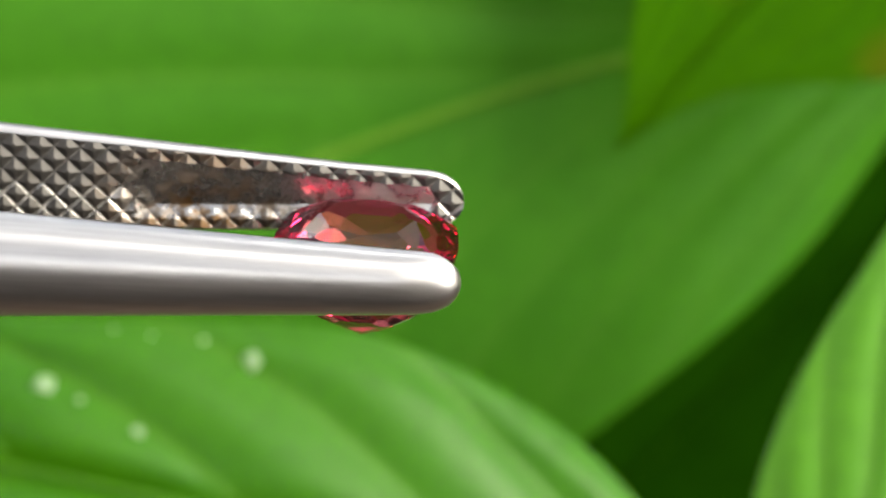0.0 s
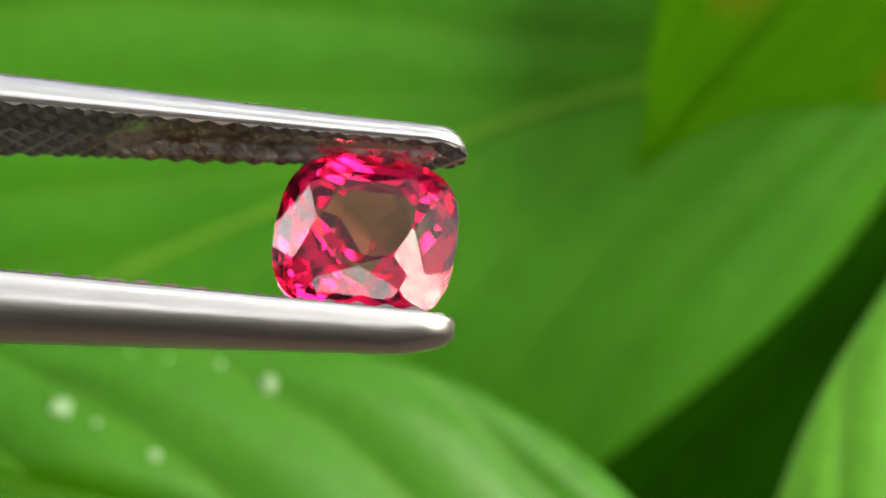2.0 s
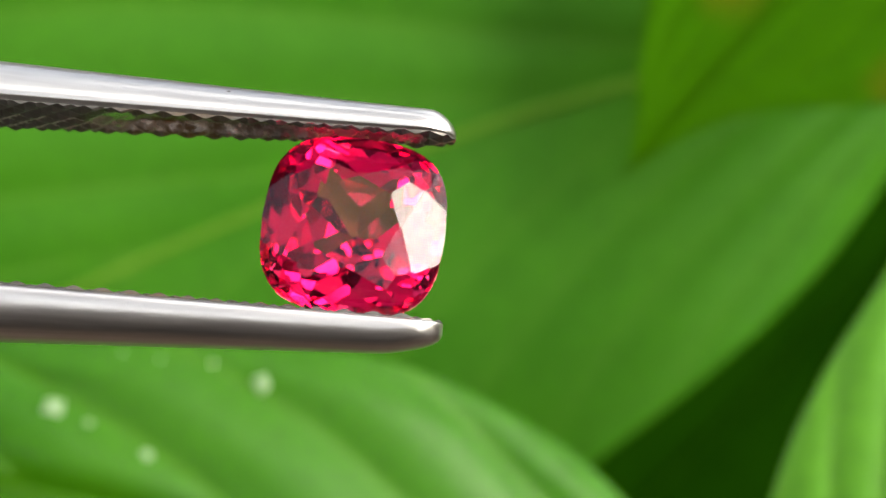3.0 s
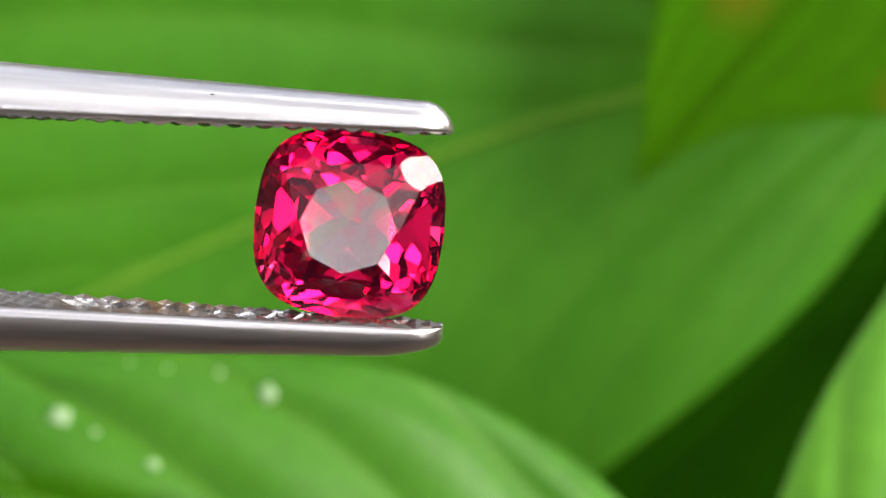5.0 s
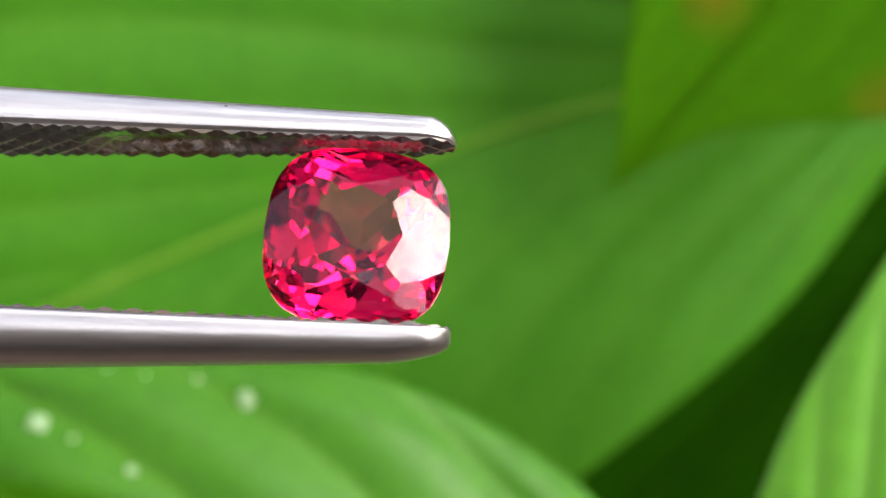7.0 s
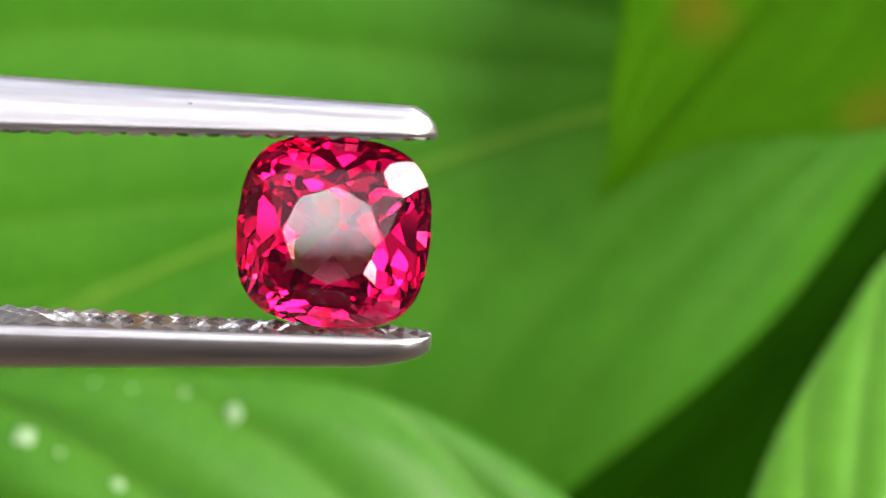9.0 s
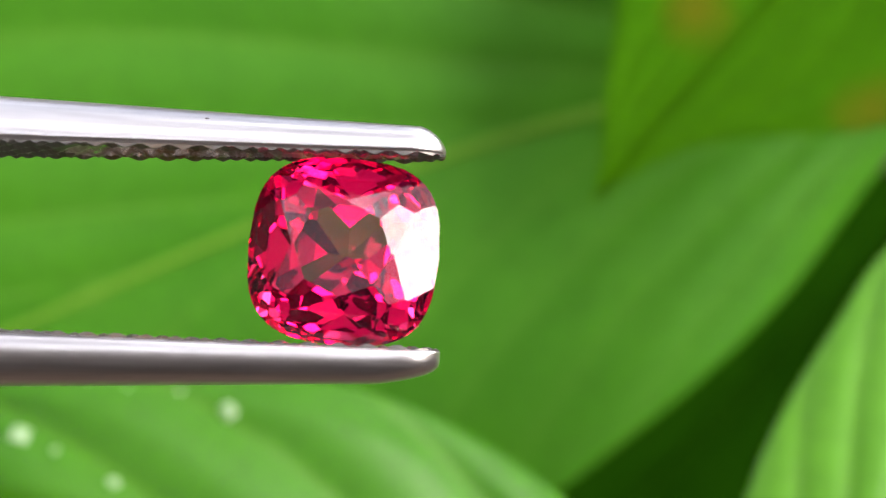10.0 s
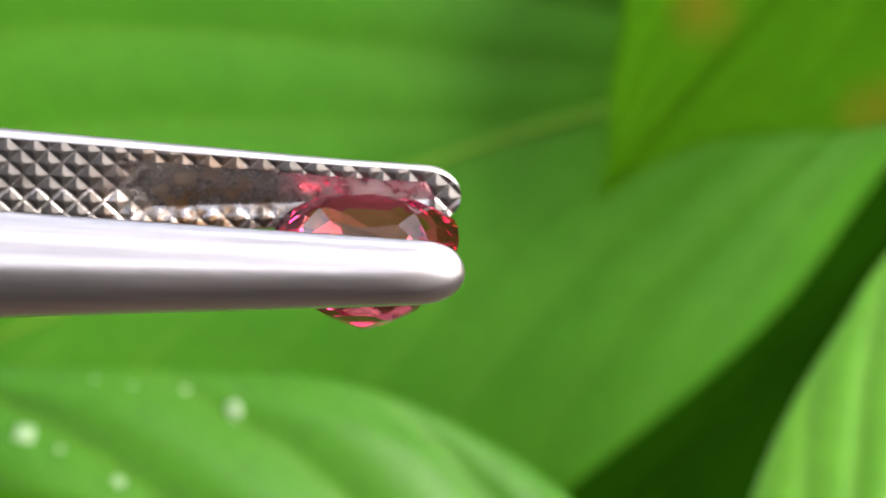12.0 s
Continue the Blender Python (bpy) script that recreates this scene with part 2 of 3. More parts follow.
def smooth_at(values, t):
    """Catmull-Rom through evenly spaced values."""
    n = len(values) - 1
    x = min(max(t, 0), 1) * n
    i = min(int(x), n - 1)
    f = x - i
    p0, p1, p2, p3 = values[max(i - 1, 0)], values[i], values[i + 1], values[min(i + 2, n)]
    return p1 + 0.5 * f * (p2 - p0 + f * (2 * p0 - 5 * p1 + 4 * p2 - p3 + f * (3 * (p1 - p2) + p3 - p0)))


def blade(plant, spine, left, right, mat, facing, cup=0.15, veins=9, sweep=0.55, relief=0.5, nu=90, nv=28, label="", wave=0.0, seed=0, arch=0.8, vein_mat=None, teeth=0, nick=0.0):
    """A leaf with its midrib along the Bezier spine; left and right give the half widths in mm along it.
    facing: the upper side's rough normal."""
    bm = bmesh.new()
    uvl = bm.loops.layers.uv.new("venation")
    top, low, keep = [], [], []
    up0 = Vector(facing).normalized()
    rnd = random.Random(seed)
    ph = rnd.random() * 6.28
    for i in range(nu + 1):
        t = i / nu
        c = bezier(spine, t)
        tan = (bezier(spine, min(t + 0.01, 1)) - bezier(spine, max(t - 0.01, 0))).normalized()
        side = tan.cross(up0).normalized()
        nor = side.cross(tan).normalized()
        rt, rl, rk = [], [], []
        for j in range(-nv, nv + 1):
            s = j / nv
            w = (smooth_at(right, t) if s > 0 else smooth_at(left, t)) * MM
            w = max(w, 0.0001) * (1 - nick * ((t * teeth) % 1.0) * min(1, 8 * (1 - t)))
            a = abs(s)
            phase = (t - sweep * a ** arch) * veins
            fr = phase - math.floor(phase)
            near = min(fr, 1 - fr) * 2
            h = relief * MM * (math.sin(math.pi * fr) ** 0.7) * min(1, a * 5) * min(1, (1 - a) * 4 + 0.15)
            h += wave * MM * math.sin(t * 9 + ph + 2 * s) * a
            h -= relief * 0.8 * MM * math.exp(-(a * 14) ** 2)
            h += (cup if isinstance(cup, float) else cup[0 if s < 0 else 1] * min(1, 1.5 * (1 - t))) * w * a * a
            v = c + side * (s * w) + nor * h
            rt.append(bm.verts.new(v))
            rl.append(bm.verts.new(v - nor * 0.00035))
            rk.append((min(near, a * w / MM / 1.2), s * 0.5 + 0.5))
        top.append(rt), low.append(rl), keep.append(rk)
    m = 2 * nv

    def quad(a, b, c, d, ks):
        f = bm.faces.new((a, b, c, d))
        for lp, k in zip(f.loops, ks):
            lp[uvl].uv = k

    for i in range(nu):
        for j in range(m):
            k = (keep[i][j], keep[i][j + 1], keep[i + 1][j + 1], keep[i + 1][j])
            quad(top[i][j], top[i][j + 1], top[i + 1][j + 1], top[i + 1][j], k)
            quad(low[i + 1][j], low[i + 1][j + 1], low[i][j + 1], low[i][j], (k[3], k[2], k[1], k[0]))
        for j in (0, m):
            k = (keep[i][j],) * 4
            q = (top[i][j], top[i + 1][j], low[i + 1][j], low[i][j])
            quad(*(q if j == 0 else q[::-1]), k)
    bmesh.ops.recalc_face_normals(bm, faces=bm.faces)
    grid = [[v.co.copy() for v in row] for row in top]
    ob = part("leaf", bm, mat, plant, label)
    if vein_mat:
        side_veins(ob, grid, up0, veins, sweep, arch, vein_mat)
    return ob


def side_veins(leaf_ob, grid, up, veins, sweep, arch, mat):
    """The raised side veins, each from the midrib towards the margin along its groove in the blade."""
    nu, nv = len(grid) - 1, len(grid[0]) // 2
    for way in (-1, 1):
        for k in range(-veins, veins):
            pts = []
            for i in range(2, 26):
                a = i / 26
                x = (k / veins + sweep * a ** arch) * nu
                y = nv + way * a * nv
                if not 1 < x < nu - 2:
                    continue
                i0, j0 = int(x), min(int(y), 2 * nv - 1)
                f, g = x - i0, y - j0
                pts.append(grid[i0][j0].lerp(grid[i0][j0 + 1], g).lerp(grid[i0 + 1][j0].lerp(grid[i0 + 1][j0 + 1], g), f) - up * 0.00004)
            if len(pts) > 8:
                part("side_vein", tube(pts, [(0.10 - 0.07 * q / len(pts)) * MM for q in range(len(pts))], 6), mat, leaf_ob)


def tube(points, radii, sides=10):
    bm = bmesh.new()
    rings = []
    for i, (p, r) in enumerate(zip(points, radii)):
        tan = (points[min(i + 1, len(points) - 1)] - points[max(i - 1, 0)]).normalized()
        side = tan.cross(Vector((0.3, 0.9, 0.2))).normalized()
        other = tan.cross(side)
        rings.append([bm.verts.new(p + (side * math.cos(a) + other * math.sin(a)) * r)
                      for a in (k * math.tau / sides for k in range(sides))])
    for a, b in zip(rings, rings[1:]):
        for k in range(sides):
            bm.faces.new((a[k], a[(k + 1) % sides], b[(k + 1) % sides], b[k]))
    bm.faces.new(rings[0][::-1])
    bm.faces.new(rings[-1])
    bmesh.ops.recalc_face_normals(bm, faces=bm.faces)
    return bm


def rib(leaf_ob, spine, thick, mat, lift):
    pts = [bezier(spine, i / 40) + lift for i in range(41)]
    return part("midrib", tube(pts, [thick * MM * (1 - 0.75 * i / 40) for i in range(41)], 8), mat, leaf_ob, "pale raised midrib")


# ---------------------------------------------------------------- ground
def make_ground():
    bm = bmesh.new()
    n = 60
    rows = []
    for i in range(n + 1):
        row = []
        for j in range(n + 1):
            x, y = [(k / n * 2 - 1) for k in (i, j)]
            x, y = (math.copysign(abs(q) ** 4 * 400, q) for q in (x, y))
            z = 0.012 * noise.noise(Vector((x * 6, y * 6, 0))) + 0.004 * noise.noise(Vector((x * 30, y * 30, 3)))
            row.append(bm.verts.new((x, y, z if abs(x) + abs(y) < 6 else 0)))
        rows.append(row)
    for i in range(n):
        for j in range(n):
            bm.faces.new((rows[i][j], rows[i + 1][j], rows[i + 1][j + 1], rows[i][j + 1]))
    return tagged(part("ground", bm, SOIL), "dark damp garden soil under the plant", "ground", kind="structure")


make_ground()



def unseen_wall_material():
    m, n, l, p = material("unseen_wall_brown")
    tc = n.new("ShaderNodeTexCoord")
    a = noise_node(n, l, tc.outputs["Object"], 60, 6)
    b = noise_node(n, l, tc.outputs["Object"], 2.5, 4)
    c = mix(n, l, b.outputs["Fac"], (0.034, 0.025, 0.020), (0.055, 0.041, 0.034))
    l.new(mix(n, l, a.outputs["Fac"], c, (0.05, 0.04, 0.035)), p.inputs["Base Color"])
    p.inputs["Roughness"].default_value = 0.9
    bump(n, l, p, a.outputs["Fac"], 0.5, 0.004)
    return m


UNSEEN_WALL = unseen_wall_material()


def make_unseen_wall(name, size, centre, label):
    """A plain unseen wall beside or behind the camera, added to darken the reflections."""
    bm = bmesh.new()
    bmesh.ops.create_cube(bm, size=1)
    bmesh.ops.scale(bm, vec=size, verts=bm.verts)
    bmesh.ops.translate(bm, vec=centre, verts=bm.verts)
    bmesh.ops.bevel(bm, geom=bm.edges[:], offset=0.012, segments=2, affect="EDGES")
    return tagged(part(name, bm, UNSEEN_WALL, smooth=False), label, "wall", kind="structure")


# unseen walls, added to block bright sky mirrored in the steel and the stone
make_unseen_wall("wall_south", (1.0, 0.2, 0.65), (-0.16, -0.50, 0.315), "plain brown wall added out of view to darken reflections")
make_unseen_wall("wall_east", (0.2, 1.4, 0.74), (1.1, -0.30, 0.36), "low plain brown wall added out of view to darken reflections")
make_unseen_wall("wall_west", (0.2, 0.9, 0.86), (-0.66, -0.42, 0.42), "plain brown wall added out of view to darken reflections")
make_unseen_wall("wall_north", (2.4, 0.2, 0.52), (0.0, 0.85, 0.25), "low plain brown wall added out of view behind the shrubs to darken reflections")

# ---------------------------------------------------------------- the plant
TOWARD = SLOPE.to_3x3() @ Vector((0, -1, 0))
ABOVE = SLOPE.to_3x3() @ Vector((0, 0, 1))


def start_plant(foot, label):
    plant = new("broadleaf_plant")
    plant.matrix_world = Matrix.Translation(foot)
    tagged(plant, label, "plant", "garden shrubs")

    def own(ob):
        ob.matrix_parent_inverse = plant.matrix_world.inverted()
        return ob

    def petiole(base, ahead, hub):
        """The leaf's stalk, from the stem to the foot of the blade."""
        hub = Vector(hub)
        way = (base - ahead).normalized()
        p = [hub, hub.lerp(base, 0.5) + way * 0.012, base + way * 0.012, base + (ahead - base) * 0.02]
        own(part("petiole", tube([bezier(p, i / 16) for i in range(17)], [0.0013 - 0.0004 * i / 16 for i in range(17)]), STEM, plant, "thin green leaf stalk"))

    def stem(low, high):
        low, high = Vector(low), Vector(high)
        p = [low - Vector((0, 0, 0.01)), low.lerp(high, 0.3) + Vector((0.006, 0, 0)), low.lerp(high, 0.7), high]
        own(part("stem", tube([bezier(p, i / 24) for i in range(25)], [0.0045 - 0.003 * i / 24 for i in range(25)], 12), STEM, plant, "upright green stem"))

    return plant, own, petiole, stem


def make_plant():
    plant, own, petiole, stem = start_plant((-0.06, 0.19, 0.0), "lush broad-leaved garden shrub with glossy bright green leaves")
    # large leaf behind the stone
    spine = [spot(1800, 90, 118), spot(850, 100, 118), spot(100, 598, 116), spot(-900, 977, 108)]
    a = own(blade(plant, spine, [1.0, 15.25, 22.4, 25.8, 22, 14, 0.5], [1, 14, 22, 25, 22, 14, 0.5], LEAF_MID, TOWARD, cup=(-0.05, 0.24), wave=1.3,
                  veins=7, sweep=0.6, relief=0.45, label="broad mid-green leaf with arching side veins", seed=1, vein_mat=LEAF_MID))
    rib(a, spine, 0.46, LEAF_RIB, TOWARD * -0.0001)
    petiole(spine[0], spine[1], (0.04, 0.15, 0.36))
    # glossy leaf below the tweezers
    spine = [spot(1350, 1250, 96), spot(500, 980, 90), spot(-100, 880, 92), spot(-700, 760, 96)]
    c = own(blade(plant, spine, [1, 8, 13, 14, 12, 8, 0.2], [1, 8.5, 11.2, 9.5, 7.6, 7.1, 0.2], LEAF_FRESH, TOWARD + ABOVE * 0.4, cup=0.0,
                  veins=5, sweep=0.32, arch=1.1, relief=0.8, label="glossy bright green leaf with water drops", seed=3, vein_mat=LEAF_FRESH))
    rib(c, spine, 0.3, LEAF_FRESH, TOWARD * 0.0001)
    for u, v, r in ((68, 752, 0.52), (426, 719, 0.46), (242, 848, 0.34), (341, 679, 0.17), (251, 669, 0.13), (186, 660, 0.13), (125, 785, 0.20)):
        make_drop(c, u, v, r * MM)
    petiole(spine[0], spine[1], (0.0, 0.12, 0.30))
    # shaded leaf deeper in the shrub, the shade put into its colour
    spine = [spot(-600, -300, 166), spot(200, -100, 166), spot(900, 20, 166), spot(1700, 120, 166)]
    e = own(blade(plant, spine, [1, 14, 20, 20, 16, 9, 0.2], [1, 14, 20, 20, 16, 9, 0.2], LEAF_SHADE, TOWARD,
                  nu=50, nv=16, label="leaf in the shade of others, the shade put into its near-black green", seed=7))
    rib(e, spine, 0.4, LEAF_SHADE, TOWARD * 0.0002)
    petiole(spine[0], spine[1], (-0.045, 0.17, 0.38))
    stem((-0.06, 0.19, 0.0), (-0.045, 0.168, 0.42))
    return plant


def make_second_plant():
    plant, own, petiole, stem = start_plant((0.075, 0.14, 0.0), "leafy green shrub with young yellow-green leaves at the tip")
    # fresh leaf whose tip hangs in from above
    spine = [spot(2050, -620, 97), spot(1700, -300, 100), spot(1350, 0, 103), spot(1084, 345, 108)]
    b = own(blade(plant, spine, [1, 10, 12.5, 12.7, 9.3, 3.1, 0.1], [1, 9.6, 12.5, 12, 9.3, 4.7, 0.1], LEAF_YOUNG, TOWARD + ABOVE * 0.3, cup=0.12,
                  veins=4, sweep=0.75, relief=0.2, label="young yellow-green leaf with a drooping tip and rusty blotches", seed=2))
    stain_leaf(b, ((1275, 5), (1575, 190)))
    rib(b, spine, 0.22, LEAF_YOUNG, TOWARD * 0.0001)
    petiole(spine[0], spine[1], (0.075, 0.13, 0.44))
    # leaf at the side
    spine = [spot(1350, 1500, 92), spot(1580, 1000, 92), spot(1700, 750, 92), spot(1930, 250, 95)]
    d = own(blade(plant, spine, [0.9, 5.3, 7.2, 7.75, 7.25, 5.9, 0.2], [0.9, 5.3, 7.9, 8.8, 7.9, 4.4, 0.2], LEAF_PALE, TOWARD + ABOVE * 0.6, cup=-0.1,
                  veins=5, sweep=0.6, relief=0.28, nu=300, teeth=42, nick=0.022, label="upright green leaf with pale side veins", seed=4, vein_mat=LEAF_PALE))
    rib(d, spine, 0.25, LEAF_PALE, TOWARD * 0.0001)
    petiole(spine[0], spine[1], (0.07, 0.135, 0.30))
    # shaded leaves deeper in the shrub, their shade carried by the leaf colour
    for pts, w, dep, hub, sd in (
            (((500, 1500), (1000, 1050), (1350, 700), (1800, 200)), 15, 140, (0.06, 0.16, 0.24), 5),
            (((1900, 1500), (1500, 1100), (1150, 900), (700, 700)), 17, 152, (0.07, 0.15, 0.22), 6)):
        spine = [spot(u, v, dep) for u, v in pts]
        e = own(blade(plant, spine, [1, w * .7, w, w, w * .8, w * .45, 0.2], [1, w * .7, w, w, w * .8, w * .45, 0.2], LEAF_SHADE, TOWARD,
                      nu=50, nv=16, label="leaf in the shade of others, the shade put into its near-black green", seed=sd))
        rib(e, spine, 0.4, LEAF_SHADE, TOWARD * 0.0002)
        petiole(spine[0], spine[1], hub)
    stem((0.085, 0.17, 0.0), (0.072, 0.132, 0.45))
    return plant


def on_leaf(leaf_ob, u, v):
    """The vertex of a leaf's upper side that lies at this bearing."""
    eye = SLOPE.translation
    way = (spot(u, v, 100) - eye).normalized()
    return min(leaf_ob.data.vertices, key=lambda q: ((q.co - eye) - way * way.dot(q.co - eye)).length + 0.3 * (q.co - eye).length)


def stain_leaf(leaf_ob, places):
    for k, (u, v) in enumerate(places):
        leaf_ob.data.materials[0].node_tree.nodes["blotch_%d" % k].inputs[1].default_value = on_leaf(leaf_ob, u, v).co


def make_drop(leaf_ob, u, v, r):
    """A flattened water drop on the leaf's upper side."""
    best = on_leaf(leaf_ob, u, v)
    nor = best.normal if best.normal.dot(TOWARD) > 0 else -best.normal
    bm = bmesh.new()
    bmesh.ops.create_uvsphere(bm, u_segments=20, v_segments=12, radius=1.0)
    turn = nor.to_track_quat("Z", "Y").to_matrix().to_4x4()
    for q in bm.verts:
        z = q.co.z * (0.32 if q.co.z > 0 else 0.2)
        wob = 0.85 + 0.9 * noise.noise(q.co * 1.3 + Vector((u, v, 0)) * 0.37)
        q.co = turn @ Vector((q.co.x * r * wob, q.co.y * r * (1.55 - 0.5 * wob), z * r))
    ob = part("water_drop", bm, DEW)
    ob.location = best.co + nor * (r * 0.12)
    tagged(ob, "small water drop lying on a bright green leaf, its glint put into a pale colour", "water drop", "drops on the leaf")


make_plant()
make_second_plant()


# ---------------------------------------------------------------- tweezers
HALF_GAP = 2.915          # from the stone's centre to the points of the teeth, mm
TOOTH = 0.135
PITCH = 0.90
TIP = 3.12


def centre(x, sign):
    """The jaws sit a little in front of the girdle, more so towards the tip, the upper one most."""
    return (0.22 + flare(x) / 2 if sign > 0 else 0.16) + 0.0118 * (max(x, -12) + 5.6)


def flare(x):
    """How much the upper arm broadens towards the crown side, away from the tip."""
    return 0.022 * min(max(0.0, -x - 1), 11)


def jaw_width(x, sign):
    w = 2.867 + (2.12 - 2.867) * (x + 5.6) / 7.06
    if x < -12:
        w = 3.544 + 4.3 * (1 - math.exp((x + 12) / 30))
    w += 0.06 + flare(x) if sign > 0 else 0
    if x > TIP - 1.45:
        w *= math.sqrt(max(0.0, 1 - ((x - TIP + 1.45) / 1.453) ** 2.6))
    return w


def jaw_thick(x, sign):
    t = 1.093 + 0.0507 * (1.46 - x) if sign > 0 else 1.19 + 0.0475 * (1.46 - x)
    if x < -12:
        t = 1.79 + 0.5 * (1 - math.exp((x + 12) / 20))
    if x > TIP - 0.85 and sign > 0:
        u = (x - TIP + 0.85) / 0.85
        t *= 1 - 0.50 * u ** 1.7 - 0.25 * (1 - math.sqrt(max(0.0, 1 - u ** 5)))
    if x > TIP - 2.2 and sign < 0:
        u = (x - TIP + 2.2) / 2.2
        t *= 1 - 0.36 * u ** 1.9 - 0.24 * (1 - math.sqrt(max(0.0, 1 - u ** 12)))
    return t


def jaw_inner(x):
    """Distance of the inner face from the axis."""
    v = HALF_GAP + 0.01 * x
    if x < -14:
        k = min(1, (-14 - x) / 106)
        v += 4.5 * math.sin(math.pi * k) ** 1.2
        v = v * (1 - k ** 3)
    return v


def make_arm(sign):
    """One arm of the tweezers: rounded back, flat inner side."""
    bm = bmesh.new()
    xs = [-120 + 2.5 * i for i in range(43)] + [-12.4 + 0.5 * i for i in range(27)]
    xs = [x for x in xs if x < 0.8] + [0.9 + 0.06 * i for i in range(21)] + [TIP - 0.96 * (1 - k / 28) ** 2.2 for k in range(29)]
    prof = [(0.45, 0.0), (0.49, 0.06)]          # the inner edge is chamfered
    for k in range(15):
        q = radians(90 * k / 14)
        prof.append((0.5 * max(math.cos(q), 0) ** 0.94, 0.10 + 0.90 * math.sin(q) ** 0.98))
    prof = prof + [(-a, b) for a, b in prof[-2::-1]]
    rings = []
    for x in xs:
        w, t, v = jaw_width(x, sign), jaw_thick(x, sign), jaw_inner(x) + TOOTH
        rings.append([bm.verts.new(Vector((x, -centre(x, sign) - a * w, sign * (v + b * (t - TOOTH)))) * MM) for a, b in prof])
    for a, b in zip(rings, rings[1:]):
        for k in range(len(prof)):
            if k == len(prof) - 1 and a[0].co.x > -20 * MM:
                continue                      # the knurled face closes the jaw here
            k2 = (k + 1) % len(prof)
            bm.faces.new((a[k], a[k2], b[k2], b[k]))
    bm.faces.new(rings[0])
    bm.faces.new(rings[-1])
    bmesh.ops.recalc_face_normals(bm, faces=bm.faces)
    return bm


def knurl(x, w, half):
    """Height of the inner face: crossed V-grooves, with a flat channel down the middle towards the tip."""
    a, b = (x + w) / PITCH, (x - w) / PITCH
    d = max(abs(a - round(a)), abs(b - round(b))) * 2
    h = TOOTH * min(1, 1.3 * (1 - d))
    edge = half - abs(w)
    wide = (edge - 0.42) / 0.06 if w > 0 else (edge - 0.34) / 0.42      # the far side is a broad bevel
    inside = min(wide, (x + 9.3 - abs(w) * 0.6) / 1.5, (2.25 - x - abs(w) * 0.5) / 0.1)
    if inside > 0:
        h = h + (-0.24 - h) * min(1, inside)
    return h


def make_knurl(sign):
    bm = bmesh.new()
    step = 0.05
    n = int((TIP + 24) / step)
    rows = []
    for i in range(n + 1):
        x = TIP - 0.01 - i * step
        half = jaw_width(x, sign) * 0.45 - 0.004
        m = 64
        rows.append([bm.verts.new(Vector((x, -centre(x, sign) - (2 * j / m - 1) * half,
                                          sign * (jaw_inner(x) + TOOTH + 0.004 - knurl(x, (2 * j / m - 1) * half, half)))) * MM) for j in range(m + 1)])
    for a, b in zip(rows, rows[1:]):
        for j in range(len(a) - 1):
            q = (a[j], a[j + 1], b[j + 1], b[j])
            f = bm.faces.new(q if sign > 0 else q[::-1])
            x, w = (a[j].co.x + b[j].co.x) / 2 / MM, (2 * (j + 0.5) / 64 - 1) * jaw_width(a[j].co.x / MM, sign) * 0.45
            if knurl(x, w, jaw_width(x, sign) * 0.45) < (0.03 if w < 0 else -0.08):
                f.material_index = 1              # floor and bevel of the channel
    rim = [r[0] for r in rows], [r[-1] for r in rows]
    for side in rim:
        low = [bm.verts.new((v.co.x, v.co.y, sign * (jaw_inner(v.co.x / MM) + TOOTH + 0.03) * MM)) for v in side]
        for k in range(len(side) - 1):
            bm.faces.new((side[k], side[k + 1], low[k + 1], low[k]))
    return bm


def make_tweezers():
    t = new("tweezers")
    tagged(t, "satin stainless steel gem tweezers with knurled jaws gripping the stone", "tweezers")
    for sign in (1, -1):
        arm = part("arm", make_arm(sign), STEEL, t, "long tapering satin steel arm")
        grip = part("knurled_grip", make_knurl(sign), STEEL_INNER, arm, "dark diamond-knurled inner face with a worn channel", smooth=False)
        grip.data.materials.append(STEEL_CHANNEL)
    return t


tweezers = make_tweezers()


def make_speck(arm, x, share, size, mat, label):
    """A flake stuck to the arm's outer side; share: how far round the back it sits."""
    w, t, v = jaw_width(x, 1), jaw_thick(x, 1), jaw_inner(x) + TOOTH
    q = radians(90 * share)
    a, b = 0.5 * math.cos(q) ** 0.94, 0.10 + 0.90 * math.sin(q) ** 0.98
    bm = bmesh.new()
    bmesh.ops.create_icosphere(bm, subdivisions=2, radius=1.0)
    for k in bm.verts:
        k.co = Vector((x + k.co.x * size, -centre(x, 1) - a * w + k.co.y * size * 0.25, v + b * (t - TOOTH) + k.co.z * size * 0.35)) * MM
    part("speck", bm, mat, arm, label)


upper_arm = tweezers.children[0]
make_speck(upper_arm, -4.3, 0.45, 0.075, SOIL, "tiny dark flake of dirt")
make_speck(upper_arm, -6.6, 0.80, 0.035, STEEL, "tiny bright burr")
make_speck(upper_arm, -5.9, 0.85, 0.03, STEEL, "tiny bright burr")


# ---------------------------------------------------------------- the stone
def cut(bm, normal, dist):
    g = bm.verts[:] + bm.edges[:] + bm.faces[:]
    nrm = Vector(normal).normalized()
    r = bmesh.ops.bisect_plane(bm, geom=g, dist=1e-7, plane_co=nrm * dist, plane_no=nrm, clear_outer=True)
    edges = [e for e in r["geom_cut"] if isinstance(e, bmesh.types.BMEdge)]
    edges = [e for e in edges if e.is_valid and e.is_boundary]
    if edges:
        bmesh.ops.holes_fill(bm, edges=edges, sides=0)


